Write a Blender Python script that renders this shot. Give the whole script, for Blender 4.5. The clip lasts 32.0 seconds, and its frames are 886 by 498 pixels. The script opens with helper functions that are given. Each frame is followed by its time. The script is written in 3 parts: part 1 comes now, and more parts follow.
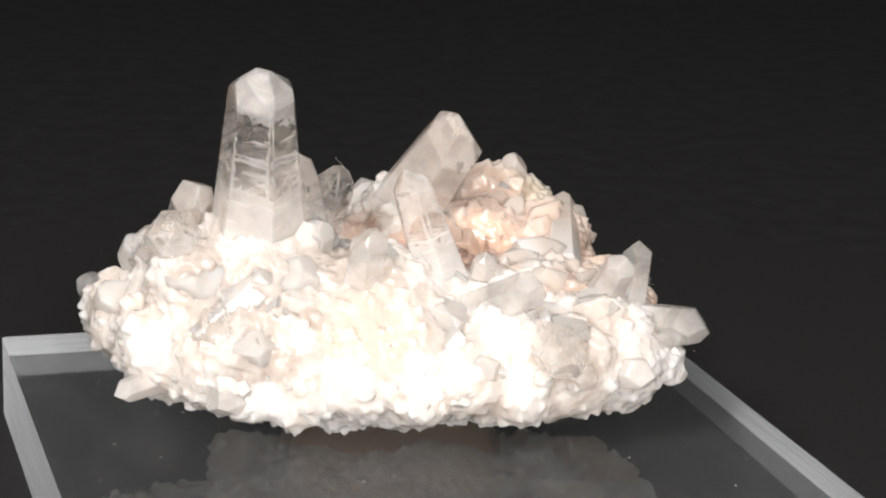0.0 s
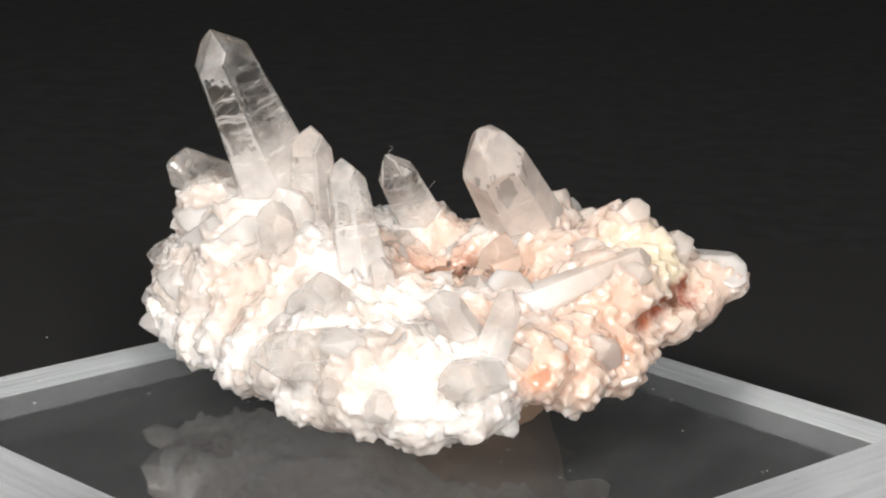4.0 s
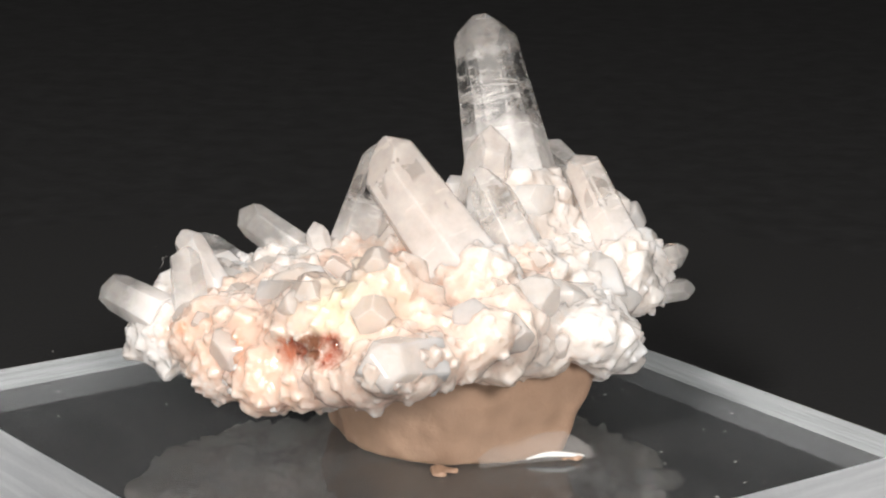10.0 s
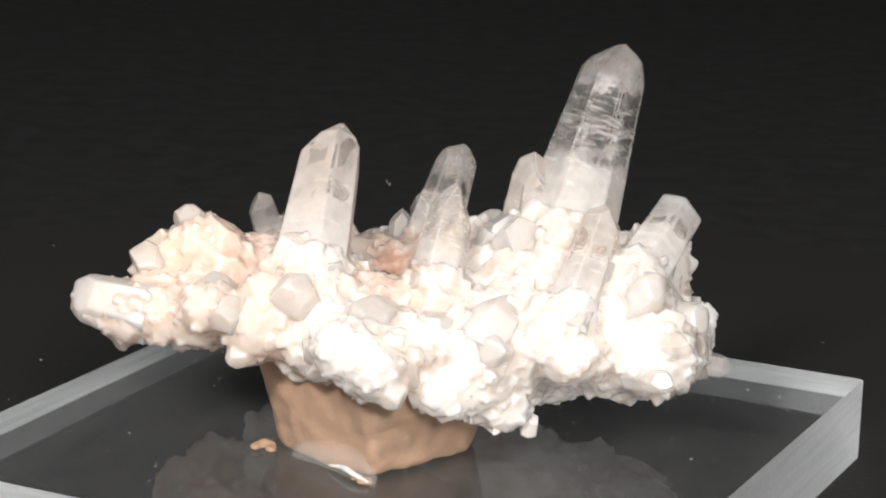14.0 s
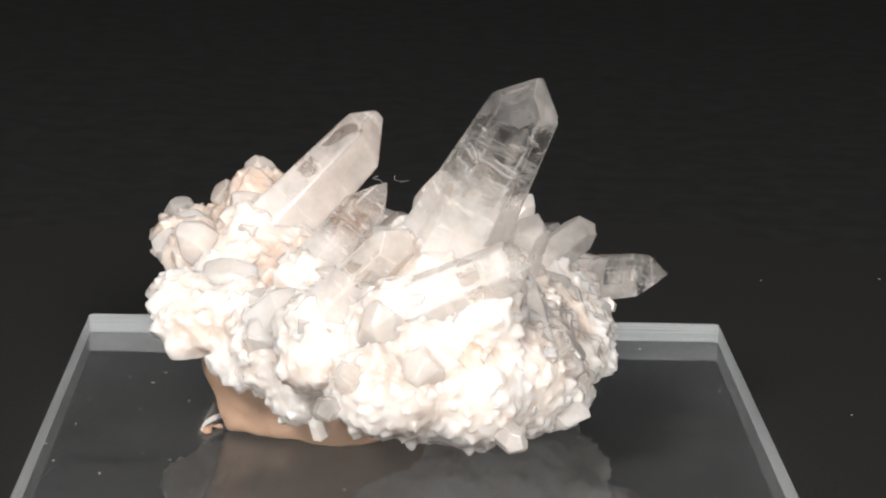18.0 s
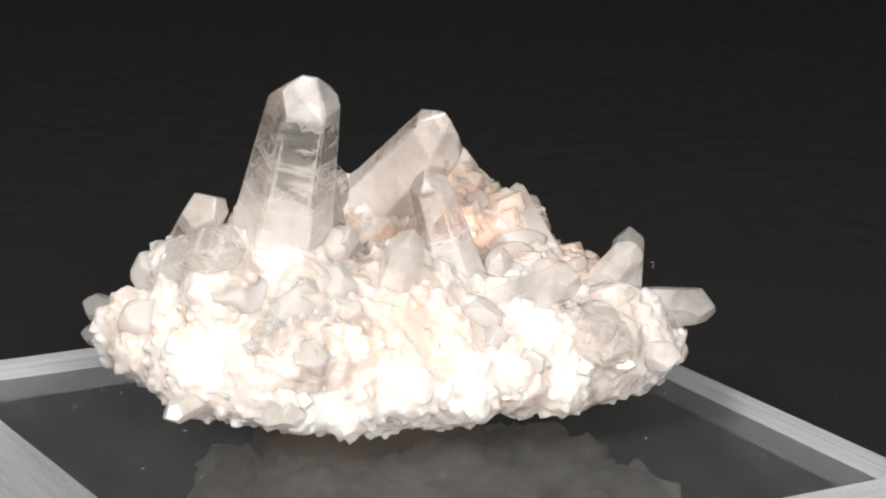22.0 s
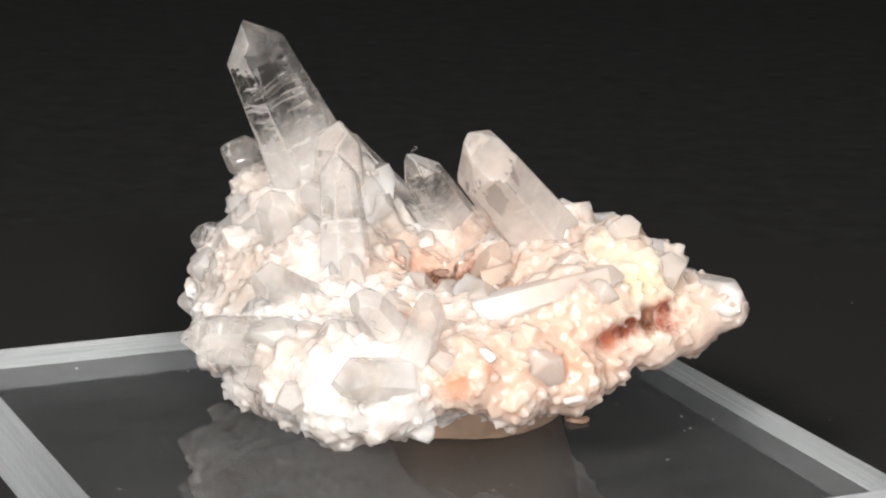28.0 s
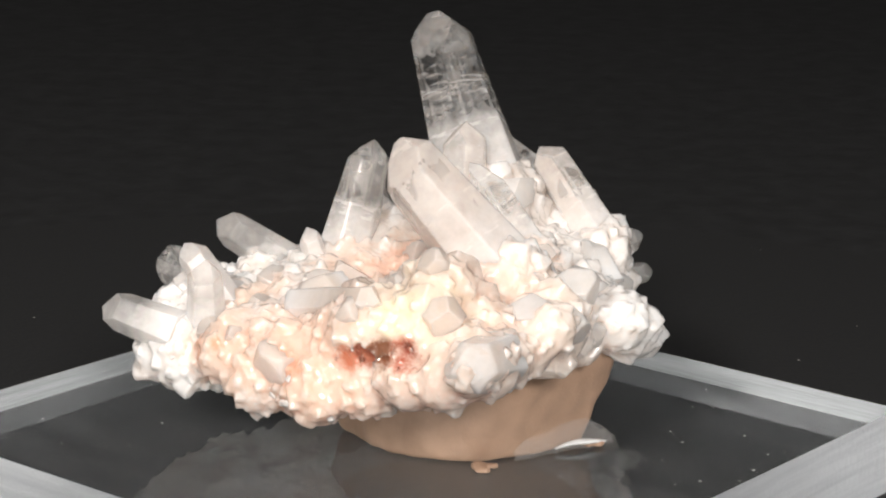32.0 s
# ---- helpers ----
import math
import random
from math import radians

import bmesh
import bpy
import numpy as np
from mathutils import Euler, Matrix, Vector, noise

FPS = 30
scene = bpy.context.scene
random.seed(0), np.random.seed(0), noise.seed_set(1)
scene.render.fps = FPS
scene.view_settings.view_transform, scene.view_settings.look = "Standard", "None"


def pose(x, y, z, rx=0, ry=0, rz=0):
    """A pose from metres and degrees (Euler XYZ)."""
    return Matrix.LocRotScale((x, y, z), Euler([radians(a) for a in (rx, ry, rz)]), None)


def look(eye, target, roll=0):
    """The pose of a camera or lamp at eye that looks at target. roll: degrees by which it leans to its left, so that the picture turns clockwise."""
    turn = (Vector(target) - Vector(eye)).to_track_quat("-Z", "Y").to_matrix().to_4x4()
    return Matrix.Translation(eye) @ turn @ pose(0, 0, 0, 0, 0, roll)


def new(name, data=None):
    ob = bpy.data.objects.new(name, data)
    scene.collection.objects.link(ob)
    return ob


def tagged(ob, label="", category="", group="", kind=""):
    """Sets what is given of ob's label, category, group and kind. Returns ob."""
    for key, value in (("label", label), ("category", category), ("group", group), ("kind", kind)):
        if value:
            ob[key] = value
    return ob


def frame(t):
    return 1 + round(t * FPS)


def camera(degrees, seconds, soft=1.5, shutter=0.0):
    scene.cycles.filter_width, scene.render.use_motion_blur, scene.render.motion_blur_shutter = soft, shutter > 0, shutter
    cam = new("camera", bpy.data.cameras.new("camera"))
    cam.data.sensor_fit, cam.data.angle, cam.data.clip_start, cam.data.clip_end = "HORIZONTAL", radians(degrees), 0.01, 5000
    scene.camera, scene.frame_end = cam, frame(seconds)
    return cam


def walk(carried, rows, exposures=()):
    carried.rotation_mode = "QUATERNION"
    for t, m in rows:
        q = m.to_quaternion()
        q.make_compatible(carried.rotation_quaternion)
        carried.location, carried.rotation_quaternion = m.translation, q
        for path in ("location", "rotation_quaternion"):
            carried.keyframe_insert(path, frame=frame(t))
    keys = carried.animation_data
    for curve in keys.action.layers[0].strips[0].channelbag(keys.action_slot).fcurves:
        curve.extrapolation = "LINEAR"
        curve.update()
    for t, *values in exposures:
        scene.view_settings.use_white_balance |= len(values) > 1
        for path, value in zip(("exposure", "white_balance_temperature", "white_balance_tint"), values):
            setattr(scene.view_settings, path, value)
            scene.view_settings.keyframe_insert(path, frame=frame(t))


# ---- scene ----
TOP = 0.0422          # height of the acrylic block's top face above the table
ROWS_TURN = ((0, 0.00), (1, -15.38), (2, -30.80), (3, -46.44), (4, -62.36), (5, -78.40), (6, -94.41), (7, -110.35), (8,
             -126.28), (9, -142.29), (10, -158.21), (11, -174.10), (12, -190.17), (13, -206.34), (14,
             -222.31), (15, -238.11), (16, -253.76), (17, -269.25), (18, -284.53), (19, -299.58), (20,
             -314.66), (21, -329.87), (22, -345.24), (23, -360.84), (24, -376.76), (25, -392.91), (26,
             -409.10), (27, -425.21), (28, -441.13), (29, -456.78), (30, -472.58), (31, -488.45), (32,
             -504.36))

# ---- camera: on a tripod in front of the turntable ----
cam = camera(20.53, 32.0, soft=2.1)
EYE = (0.0, -0.3250, 0.1077 + TOP)
VIEW = look(EYE, (EYE[0] + 0.01389, EYE[1] + 0.96848, EYE[2] - 0.24864), 1.397)
walk(cam, [(0, VIEW), (32, VIEW)])

# ---- light ----
world = bpy.data.worlds.new("dim_room")
scene.world = world
world.use_nodes = True
world.node_tree.nodes["Background"].inputs[0].default_value = (1.0, 0.97, 0.95, 1)
world.node_tree.nodes["Background"].inputs[1].default_value = 0.135


def area_lamp(name, eye, target, size, watts, colour):
    data = bpy.data.lights.new(name, "AREA")
    data.shape, data.size, data.energy, data.color = "DISK", size, watts, colour
    ob = new(name, data)
    ob.matrix_world = look(eye, target)
    return ob


area_lamp("key_lamp", (-0.20, -0.48, 0.42), (0, 0.1, TOP + 0.03), 0.10, 3.5, (1.0, 0.948, 0.905))
area_lamp("front_lamp", (0.14, -0.62, 0.36), (0, 0.1, TOP + 0.03), 0.14, 3.65, (1.0, 0.948, 0.905))
scene.view_settings.exposure = 0.0


# ---- materials ----
class Nodes:
    """Short hand for building a node material."""

    def __init__(self, name):
        self.mat = bpy.data.materials.new(name)
        self.mat.use_nodes = True
        self.tree = self.mat.node_tree
        self.tree.nodes.clear()
        self.out = self.add("ShaderNodeOutputMaterial")

    def add(self, kind, **inputs):
        n = self.tree.nodes.new(kind)
        for key, value in inputs.items():
            self.put(n, key.replace("_", " "), value)
        return n

    def put(self, n, key, value):
        socket = n.inputs[int(key[1:])] if key[0] == "i" and key[1:].isdigit() else n.inputs[key]
        if hasattr(value, "is_output"):
            self.tree.links.new(value, socket)
        else:
            socket.default_value = value

    def coords(self, which="Object"):
        return self.add("ShaderNodeTexCoord").outputs[which]

    def noise(self, scale, detail=4.0, rough=0.55, vector=None, distort=0.0):
        n = self.add("ShaderNodeTexNoise", Scale=scale, Detail=detail, Roughness=rough, Distortion=distort)
        self.put(n, "Vector", vector if vector is not None else self.coords())
        return n.outputs["Fac"]

    def ramp(self, fac, *stops):
        n = self.add("ShaderNodeValToRGB", Fac=fac)
        e = n.color_ramp.elements
        for i, (p, c) in enumerate(stops):
            el = e[i] if i < 2 else e.new(p)
            el.position = p
            el.color = (*c, 1) if not isinstance(c, (int, float)) else (c, c, c, 1)
        return n.outputs["Color"]

    def maths(self, op, a, b=0.0, clamp=False):
        n = self.add("ShaderNodeMath")
        n.operation, n.use_clamp = op, clamp
        self.put(n, "i0", a)
        self.put(n, "i1", b)
        return n.outputs[0]

    def blend(self, fac, a, b):
        n = self.add("ShaderNodeMix")
        n.data_type = "RGBA"
        for i, v in ((0, fac), (6, a), (7, b)):
            if hasattr(v, "is_output"):
                self.tree.links.new(v, n.inputs[i])
            else:
                n.inputs[i].default_value = v if i == 0 else (*v, 1)
        return n.outputs[2]

    def bump(self, height, strength, distance):
        return self.add("ShaderNodeBump", Height=height, Strength=strength, Distance=distance).outputs[0]

    def mixed(self, fac, a, b):
        n = self.add("ShaderNodeMixShader")
        self.put(n, "i0", fac)
        self.put(n, "i1", a)
        self.put(n, "i2", b)
        return n.outputs[0]

    def done(self, shader):
        self.put(self.out, "Surface", shader)
        return self.mat


def near_spot(m, spot, radius, wobble):
    """1 close to a place on the thing, falling to 0 at its ragged edge."""
    d = m.add("ShaderNodeVectorMath")
    d.operation = "DISTANCE"
    m.put(d, "i0", m.coords())
    d.inputs[1].default_value = spot
    far = m.maths("ADD", d.outputs["Value"], m.maths("MULTIPLY", m.maths("SUBTRACT", wobble, 0.5), radius * 1.6))
    return m.maths("SUBTRACT", 1.0, m.maths("MULTIPLY", m.maths("SUBTRACT", far, radius * 0.55), 1 / (radius * 0.5), True), True)


def milky_quartz(name, clear, stained=False, tint=(0.93, 0.90, 0.875), rough=0.22, deep=0.0018, frost=0.03, panes=True, root=(0.87, 0.835, 0.815)):
    """White quartz: light scatters below a glossy skin; clear: share of light that goes straight through near the tip."""
    m = Nodes(name)
    fine, coarse = m.noise(700, 3), m.noise(150, 5, 0.6)
    shade = m.add("ShaderNodeObjectInfo").outputs["Random"]
    warm = m.maths("MULTIPLY", m.ramp(coarse, (0.40, 0.0), (0.66, 1.0)), 0.9 if clear <= 0.5 else 0.3)
    if clear <= 0.5:
        # intergrown grains, each a little different
        cells = m.add("ShaderNodeTexVoronoi", Scale=240.0, Vector=m.coords())
        grain = m.add("ShaderNodeSeparateColor", Color=cells.outputs["Color"]).outputs[0]
        warm = m.maths("ADD", m.maths("MULTIPLY", warm, 0.6), m.maths("MULTIPLY", m.ramp(grain, (0.35, 0.0), (1.0, 1.0)), 0.5), True)
    colour = m.blend(warm, tint, (tint[0] * 0.96, tint[1] * 0.89, tint[2] * 0.83))
    height = m.maths("ADD", fine, m.maths("MULTIPLY", coarse, 2.0))
    if clear <= 0:
        # clearer, greyer crystals among the white ones, in patches and one by one, and small facets
        sway = m.add("ShaderNodeVectorMath", i0=m.add("ShaderNodeTexNoise", Vector=m.coords(), Scale=260.0).outputs["Color"], i1=(0.0035, 0.0035, 0.0035))
        sway.operation = "MULTIPLY"
        knots = m.add("ShaderNodeVectorMath", i0=m.coords(), i1=sway.outputs[0])
        big = m.add("ShaderNodeTexVoronoi", Vector=knots.outputs[0], Scale=190.0)
        pale = m.add("ShaderNodeSeparateColor", Color=big.outputs["Color"]).outputs[1]
        patches = m.maths("MULTIPLY", m.ramp(m.noise(75, 4, 0.65), (0.42, 0.15), (0.58, 1.0)), m.ramp(pale, (0.10, 0.25), (0.70, 1.0)))
        colour = m.blend(m.maths("MULTIPLY", patches, 0.85), colour, (tint[0] * 0.70, tint[1] * 0.635, tint[2] * 0.585))
        small = m.add("ShaderNodeTexVoronoi", Vector=knots.outputs[0], Scale=520.0)
        height = m.maths("ADD", height, m.maths("MULTIPLY", small.outputs["Distance"], 2.2))
    if stained:
        wob = m.noise(420, 6, 0.75)
        # tone zones of the quartz, and the painted shade of the front hollows
        for spot, radius, c in ZONES:
            colour = m.blend(m.maths("MULTIPLY", near_spot(m, spot, radius, wob), 0.72), colour, c)
        for spot, radius, c in STAINS:
            colour = m.blend(near_spot(m, spot, radius, wob), colour, c)
    skin = m.bump(height, 0.22 if clear <= 0 else 0.12, 0.0004)
    if clear <= 0:
        # every small face is tilted a little its own way
        for scale, tilt in ((330.0, 0.24), (800.0, 0.20)):
            cell = m.add("ShaderNodeTexVoronoi", Vector=knots.outputs[0], Scale=scale)
            off = m.add("ShaderNodeVectorMath", i0=cell.outputs["Color"], i1=(0.5, 0.5, 0.5))
            off.operation = "SUBTRACT"
            turned = m.add("ShaderNodeVectorTransform", Vector=off.outputs[0])
            turned.vector_type, turned.convert_from, turned.convert_to = "VECTOR", "OBJECT", "WORLD"
            part_of = m.add("ShaderNodeVectorMath", i0=turned.outputs[0], i1=(tilt, tilt, tilt))
            part_of.operation = "MULTIPLY"
            total = m.add("ShaderNodeVectorMath", i0=skin, i1=part_of.outputs[0])
            unit = m.add("ShaderNodeVectorMath", i0=total.outputs[0])
            unit.operation = "NORMALIZE"
            skin = unit.outputs[0]
    body = m.add("ShaderNodeBsdfPrincipled", Base_Color=colour, Roughness=rough, IOR=1.54, Normal=skin)
    m.put(body, "Subsurface Weight", 0.9)
    m.put(body, "Subsurface Radius", (1.0, 0.94, 0.89))
    m.put(body, "Subsurface Scale", deep)
    if clear <= 0:
        return m.done(body.outputs[0])
    # across the face and down from the tip; each crystal has its own pattern
    spot = m.add("ShaderNodeSeparateXYZ", Vector=m.coords("UV"))
    across, down = spot.outputs[0], spot.outputs[1]
    own = m.maths("MULTIPLY", shade, 37.0)
    wander = m.maths("MULTIPLY", m.maths("SUBTRACT", m.noise(330, 3, 0.6), 0.5), 0.9)
    # growth steps right across the prism, uneven in width and spacing
    slope = m.maths("ADD", m.maths("MULTIPLY", down, 15.0), m.maths("MULTIPLY", wander, 0.5))
    bars = m.noise(1.0, 3, 0.7, m.add("ShaderNodeCombineXYZ", X=own, Y=m.maths("MULTIPLY", across, 0.25), Z=slope).outputs[0])
    # windows in the middle of some faces, through which one sees into the clear heart
    patch = m.noise(95, 1, 0.5)
    inside = m.maths("SUBTRACT", 0.66 if clear > 0.7 else 0.50, m.maths("ABSOLUTE", m.maths("ADD", across, m.maths("MULTIPLY", wander, 0.6))))
    upper = m.maths("SUBTRACT", 0.20 if clear > 0.7 else 0.17, m.maths("ABSOLUTE", m.maths("SUBTRACT", m.maths("ADD", down, m.maths("MULTIPLY", wander, 0.3)), 0.33)))
    window = m.maths("MULTIPLY", m.ramp(inside, (0.0, 0.0), (0.08, 1.0)), m.ramp(upper, (0.0, 0.0), (0.04, 1.0)))
    window = m.maths("MULTIPLY", m.maths("MULTIPLY", window, m.ramp(patch, (0.38, 0.0), (0.43, 1.0)) if clear > 0.7 else m.ramp(patch, (0.44, 0.0), (0.50, 1.0))), m.ramp(bars, (0.41, 0.0), (0.44, 1.0)))
    relief = m.bump(m.maths("ADD", m.maths("MULTIPLY", bars, 1.6), fine) if panes else coarse, 0.06, 0.0004)
    glass = m.add("ShaderNodeBsdfGlass", Roughness=frost, IOR=1.54, Normal=relief)
    glass.inputs["Color"].default_value = (0.99, 0.986, 0.978, 1)
    m.put(body, "Normal", relief)
    # cloudy veils, thicker towards the foot
    cloud = m.ramp(m.noise(210, 4, 0.6), (0.36, 0.0), (0.62, 1.0))
    foot = m.ramp(m.maths("ADD", down, m.maths("MULTIPLY", wander, 0.35)), (0.46 if clear > 0.82 else 0.40, 1.0), (0.72, 0.42 if clear > 0.32 else 0.0), (1.0, 0.0))
    white = m.ramp(m.maths("ADD", down, m.maths("MULTIPLY", wander, 0.35)), (0.50, 0.0), (0.90, 0.9))
    m.put(body, "Base Color", m.blend(white, colour, root))
    veil = m.maths("SUBTRACT", 1.0, m.maths("MULTIPLY", cloud, 0.12 if clear > 0.82 else 0.30))
    haze = m.maths("MULTIPLY", veil, clear)
    if panes:
        haze = m.maths("MULTIPLY", haze, m.ramp(bars, (0.36, 0.72), (0.41, 1.0)))
    if panes and clear > 0.32:
        haze = m.maths("MAXIMUM", haze, m.maths("MULTIPLY", window, 0.985 if clear > 0.7 else 0.80))
    share = m.maths("MULTIPLY", foot, haze, True)
    straight = m.add("ShaderNodeBsdfTransparent", Color=(0.985, 0.98, 0.97, 1))
    return m.done(m.mixed(share, body.outputs[0], m.mixed(0.62, glass.outputs[0], straight.outputs[0])))


RED, BROWN, YELLOW = (0.50, 0.13, 0.075), (0.30, 0.135, 0.08), (0.88, 0.77, 0.58)
PEACH, HONEY, BEIGE = (0.80, 0.575, 0.455), (0.84, 0.72, 0.58), (0.72, 0.53, 0.42)
# the last three zones put beige shade into the colour of the front hollows
ZONES = (((0.0080, 0.0330, 0.0200), 0.020, (0.82, 0.665, 0.565)), ((0.0220, 0.0200, 0.0200), 0.024, (0.77, 0.575, 0.475)), ((0.0270, 0.0170, 0.0165), 0.011, PEACH), ((-0.0030, 0.0020, 0.0220), 0.009, BEIGE), ((0.0080, 0.0000, 0.0230), 0.008, PEACH),
         ((-0.0080, 0.0180, 0.0090), 0.012, (0.74, 0.58, 0.46)), ((0.0180, 0.0270, 0.0235), 0.009, HONEY), ((-0.0100, 0.0130, 0.0220), 0.007, PEACH),
         ((0.0330, 0.0050, 0.0160), 0.009, PEACH), ((0.0230, -0.0040, 0.0210), 0.006, PEACH), ((-0.0050, -0.0205, 0.0175), 0.008, (0.80, 0.66, 0.56)), ((-0.0320, -0.0170, 0.0190), 0.005, (0.82, 0.70, 0.60)), ((0.0104, -0.0190, 0.0144), 0.004, (0.82, 0.70, 0.60)))
STAINS = (((0.0256, 0.0228, 0.0183), 0.0021, (0.66, 0.24, 0.14)), ((0.0245, 0.0250, 0.0192), 0.0022, (0.50, 0.17, 0.10)), ((0.0238, 0.0280, 0.0202), 0.0023, BROWN), ((0.0232, 0.0308, 0.0207), 0.0027, RED),
          ((0.0228, 0.0328, 0.0211), 0.0020, RED), ((0.0197, 0.0270, 0.0239), 0.0012, (0.58, 0.34, 0.20)), ((0.0306, 0.0158, 0.0168), 0.0032, (0.78, 0.46, 0.33)), ((0.0345, 0.0058, 0.0176), 0.0016, (0.76, 0.42, 0.30)),
          ((0.0210, 0.0279, 0.0248), 0.0034, YELLOW), ((0.0010, 0.0040, 0.0210), 0.0085, (0.78, 0.52, 0.41)), ((0.0014, 0.0034, 0.0206), 0.0031, BROWN), ((0.0028, 0.0074, 0.0206), 0.0034, BROWN),
          ((0.0095, 0.0090, 0.0215), 0.0080, (0.78, 0.56, 0.44)), ((0.0345, 0.0010, 0.0152), 0.0024, (0.74, 0.42, 0.30)))
# x, y, z, radius and depth of the hollows between the intergrown points
HOLLOWS = ((0.0256, 0.0225, 0.0183, 0.0026, 0.0013), (0.0245, 0.0250, 0.0192, 0.0024, 0.0014), (0.0238, 0.0280, 0.0202, 0.0022, 0.0009), (0.0232, 0.0308, 0.0207, 0.0024, 0.0010), (0.0228, 0.0330, 0.0211, 0.0022, 0.0008),
           (0.0010, 0.0030, 0.0212, 0.0040, 0.0020), (0.0022, 0.0056, 0.0208, 0.0042, 0.0024), (0.0095, 0.0090, 0.0225, 0.0055, 0.0016),
           (-0.0050, -0.0215, 0.0172, 0.0062, 0.0010), (-0.0325, -0.0175, 0.0190, 0.0045, 0.0024), (0.0104, -0.0195, 0.0146, 0.0034, 0.0018))
MAT_MATRIX = milky_quartz("milky_matrix", 0, True, tint=(0.92, 0.885, 0.86), deep=0.0045, rough=0.15)
# cloudy skins and, for faces that grew clean, clearer ones
MAT_MILKY = milky_quartz("milky_crystal", 0.62, tint=(0.80, 0.74, 0.70), frost=0.25)
MAT_MILKY_CLEAN = milky_quartz("milky_crystal_clean_face", 0.78, tint=(0.81, 0.775, 0.75), rough=0.15)
MAT_CLEAR = milky_quartz("clear_crystal", 0.78, tint=(0.82, 0.80, 0.785), rough=0.2, frost=0.2)
MAT_CLEAR_CLEAN = milky_quartz("clear_crystal_clean_face", 0.955, tint=(0.84, 0.825, 0.81), rough=0.1)
# small points, with no windows
MAT_SMALL_MILKY = milky_quartz("small_milky_crystal", 0.58, tint=(0.84, 0.80, 0.775), frost=0.15, panes=False)
MAT_SMALL_CLEAR = milky_quartz("small_clear_crystal", 0.84, tint=(0.84, 0.82, 0.80), rough=0.12, panes=False)
MAT_BROWN = milky_quartz("brown_crystal", 0.45, tint=(0.72, 0.58, 0.50), rough=0.2, frost=0.1, panes=False, root=(0.68, 0.51, 0.42))
MAT_DRUSE = milky_quartz("druse", 0.0, True, (0.90, 0.86, 0.825), deep=0.0012)
MAT_STOUT_PEACH = milky_quartz("stained_stout_crystal", 0.34, tint=(0.86, 0.755, 0.69), deep=0.004, panes=False)
MAT_STOUT = milky_quartz("stout_crystal", 0.42, tint=(0.89, 0.855, 0.83), deep=0.004, frost=0.2, panes=False)


def acrylic():
    m = Nodes("acrylic")
    s = m.add("ShaderNodeBsdfGlass", Roughness=0.0, IOR=1.49)
    s.inputs["Color"].default_value = (0.92, 0.935, 0.94, 1)
    # a thin film of dust and wiping marks; its grey also paints in reflected haze
    film = m.add("ShaderNodeBsdfDiffuse", Color=(0.55, 0.55, 0.56, 1))
    smear = m.noise(1.0, 4, 0.6, m.add("ShaderNodeMapping", Vector=m.coords(), Scale=(60.0, 190.0, 60.0)).outputs[0])
    return m.done(m.mixed(m.ramp(smear, (0.35, 0.006), (0.75, 0.034)), s.outputs[0], film.outputs[0]))


def frosted_edge():
    m = Nodes("sawn_acrylic_edge")
    saw = m.add("ShaderNodeMapping", Vector=m.coords(), Scale=(45.0, 45.0, 1100.0)).outputs[0]
    n = m.noise(1.0, 5, 0.65, saw)
    c = m.blend(m.ramp(n, (0.35, 0.0), (0.62, 1.0)), (0.42, 0.445, 0.465), (0.66, 0.685, 0.705))
    rub = m.bump(m.noise(900), 0.4, 0.0004)
    a = m.add("ShaderNodeBsdfPrincipled", Base_Color=c, Roughness=0.5, Normal=rub)
    # the sawn face lets much of the light into the block, and throws it back from within
    b = m.add("ShaderNodeBsdfGlass", Roughness=0.75, IOR=1.49, Normal=rub)
    b.inputs["Color"].default_value = (0.95, 0.96, 0.97, 1)
    return m.done(m.mixed(0.52, a.outputs[0], b.outputs[0]))


def plain(name, colour, rough, grain=600, depth=0.0004, vary=0.25):
    m = Nodes(name)
    n = m.noise(grain, 5, 0.6)
    c = m.blend(n, tuple(v * (1 - vary) for v in colour), tuple(v * (1 + vary) for v in colour))
    s = m.add("ShaderNodeBsdfPrincipled", Base_Color=c, Roughness=rough, Normal=m.bump(n, 0.5, depth))
    return m.done(s.outputs[0])


MAT_ACRYLIC, MAT_EDGE = acrylic(), frosted_edge()
MAT_DISC = plain("black_turntable_top", (0.0092, 0.0094, 0.0098), 0.8, 900, 0.0004, 0.5)
MAT_CLOTH = plain("black_cloth", (0.0145, 0.0149, 0.0156), 0.9, 110, 0.0012, 1.0)
MAT_PUTTY = plain("tan_putty", (0.40, 0.26, 0.178), 0.55, 150, 0.0010, 0.3)


def clear_film():
    m = Nodes("clear_film")
    a = m.add("ShaderNodeBsdfPrincipled", Roughness=0.12, IOR=1.5)
    a.inputs["Base Color"].default_value = (0.8, 0.77, 0.74, 1)
    b = m.add("ShaderNodeBsdfTransparent")
    return m.done(m.mixed(0.90, a.outputs[0], b.outputs[0]))


MAT_FILM = clear_film()
# near-white colour for the painted glint at the film's foot
MAT_GLINT = plain("white_glint", (0.78, 0.78, 0.77), 0.18, 900, 0.0008)
MAT_DUST = plain("dust", (0.34, 0.33, 0.32), 0.8)


# ---- building blocks ----
def mesh_of(name, bm, material, smooth=False):
    me = bpy.data.meshes.new(name)
    bm.to_mesh(me)
    bm.free()
    if smooth:
        me.polygons.foreach_set("use_smooth", [True] * len(me.polygons))
    me.materials.append(material)
    return me


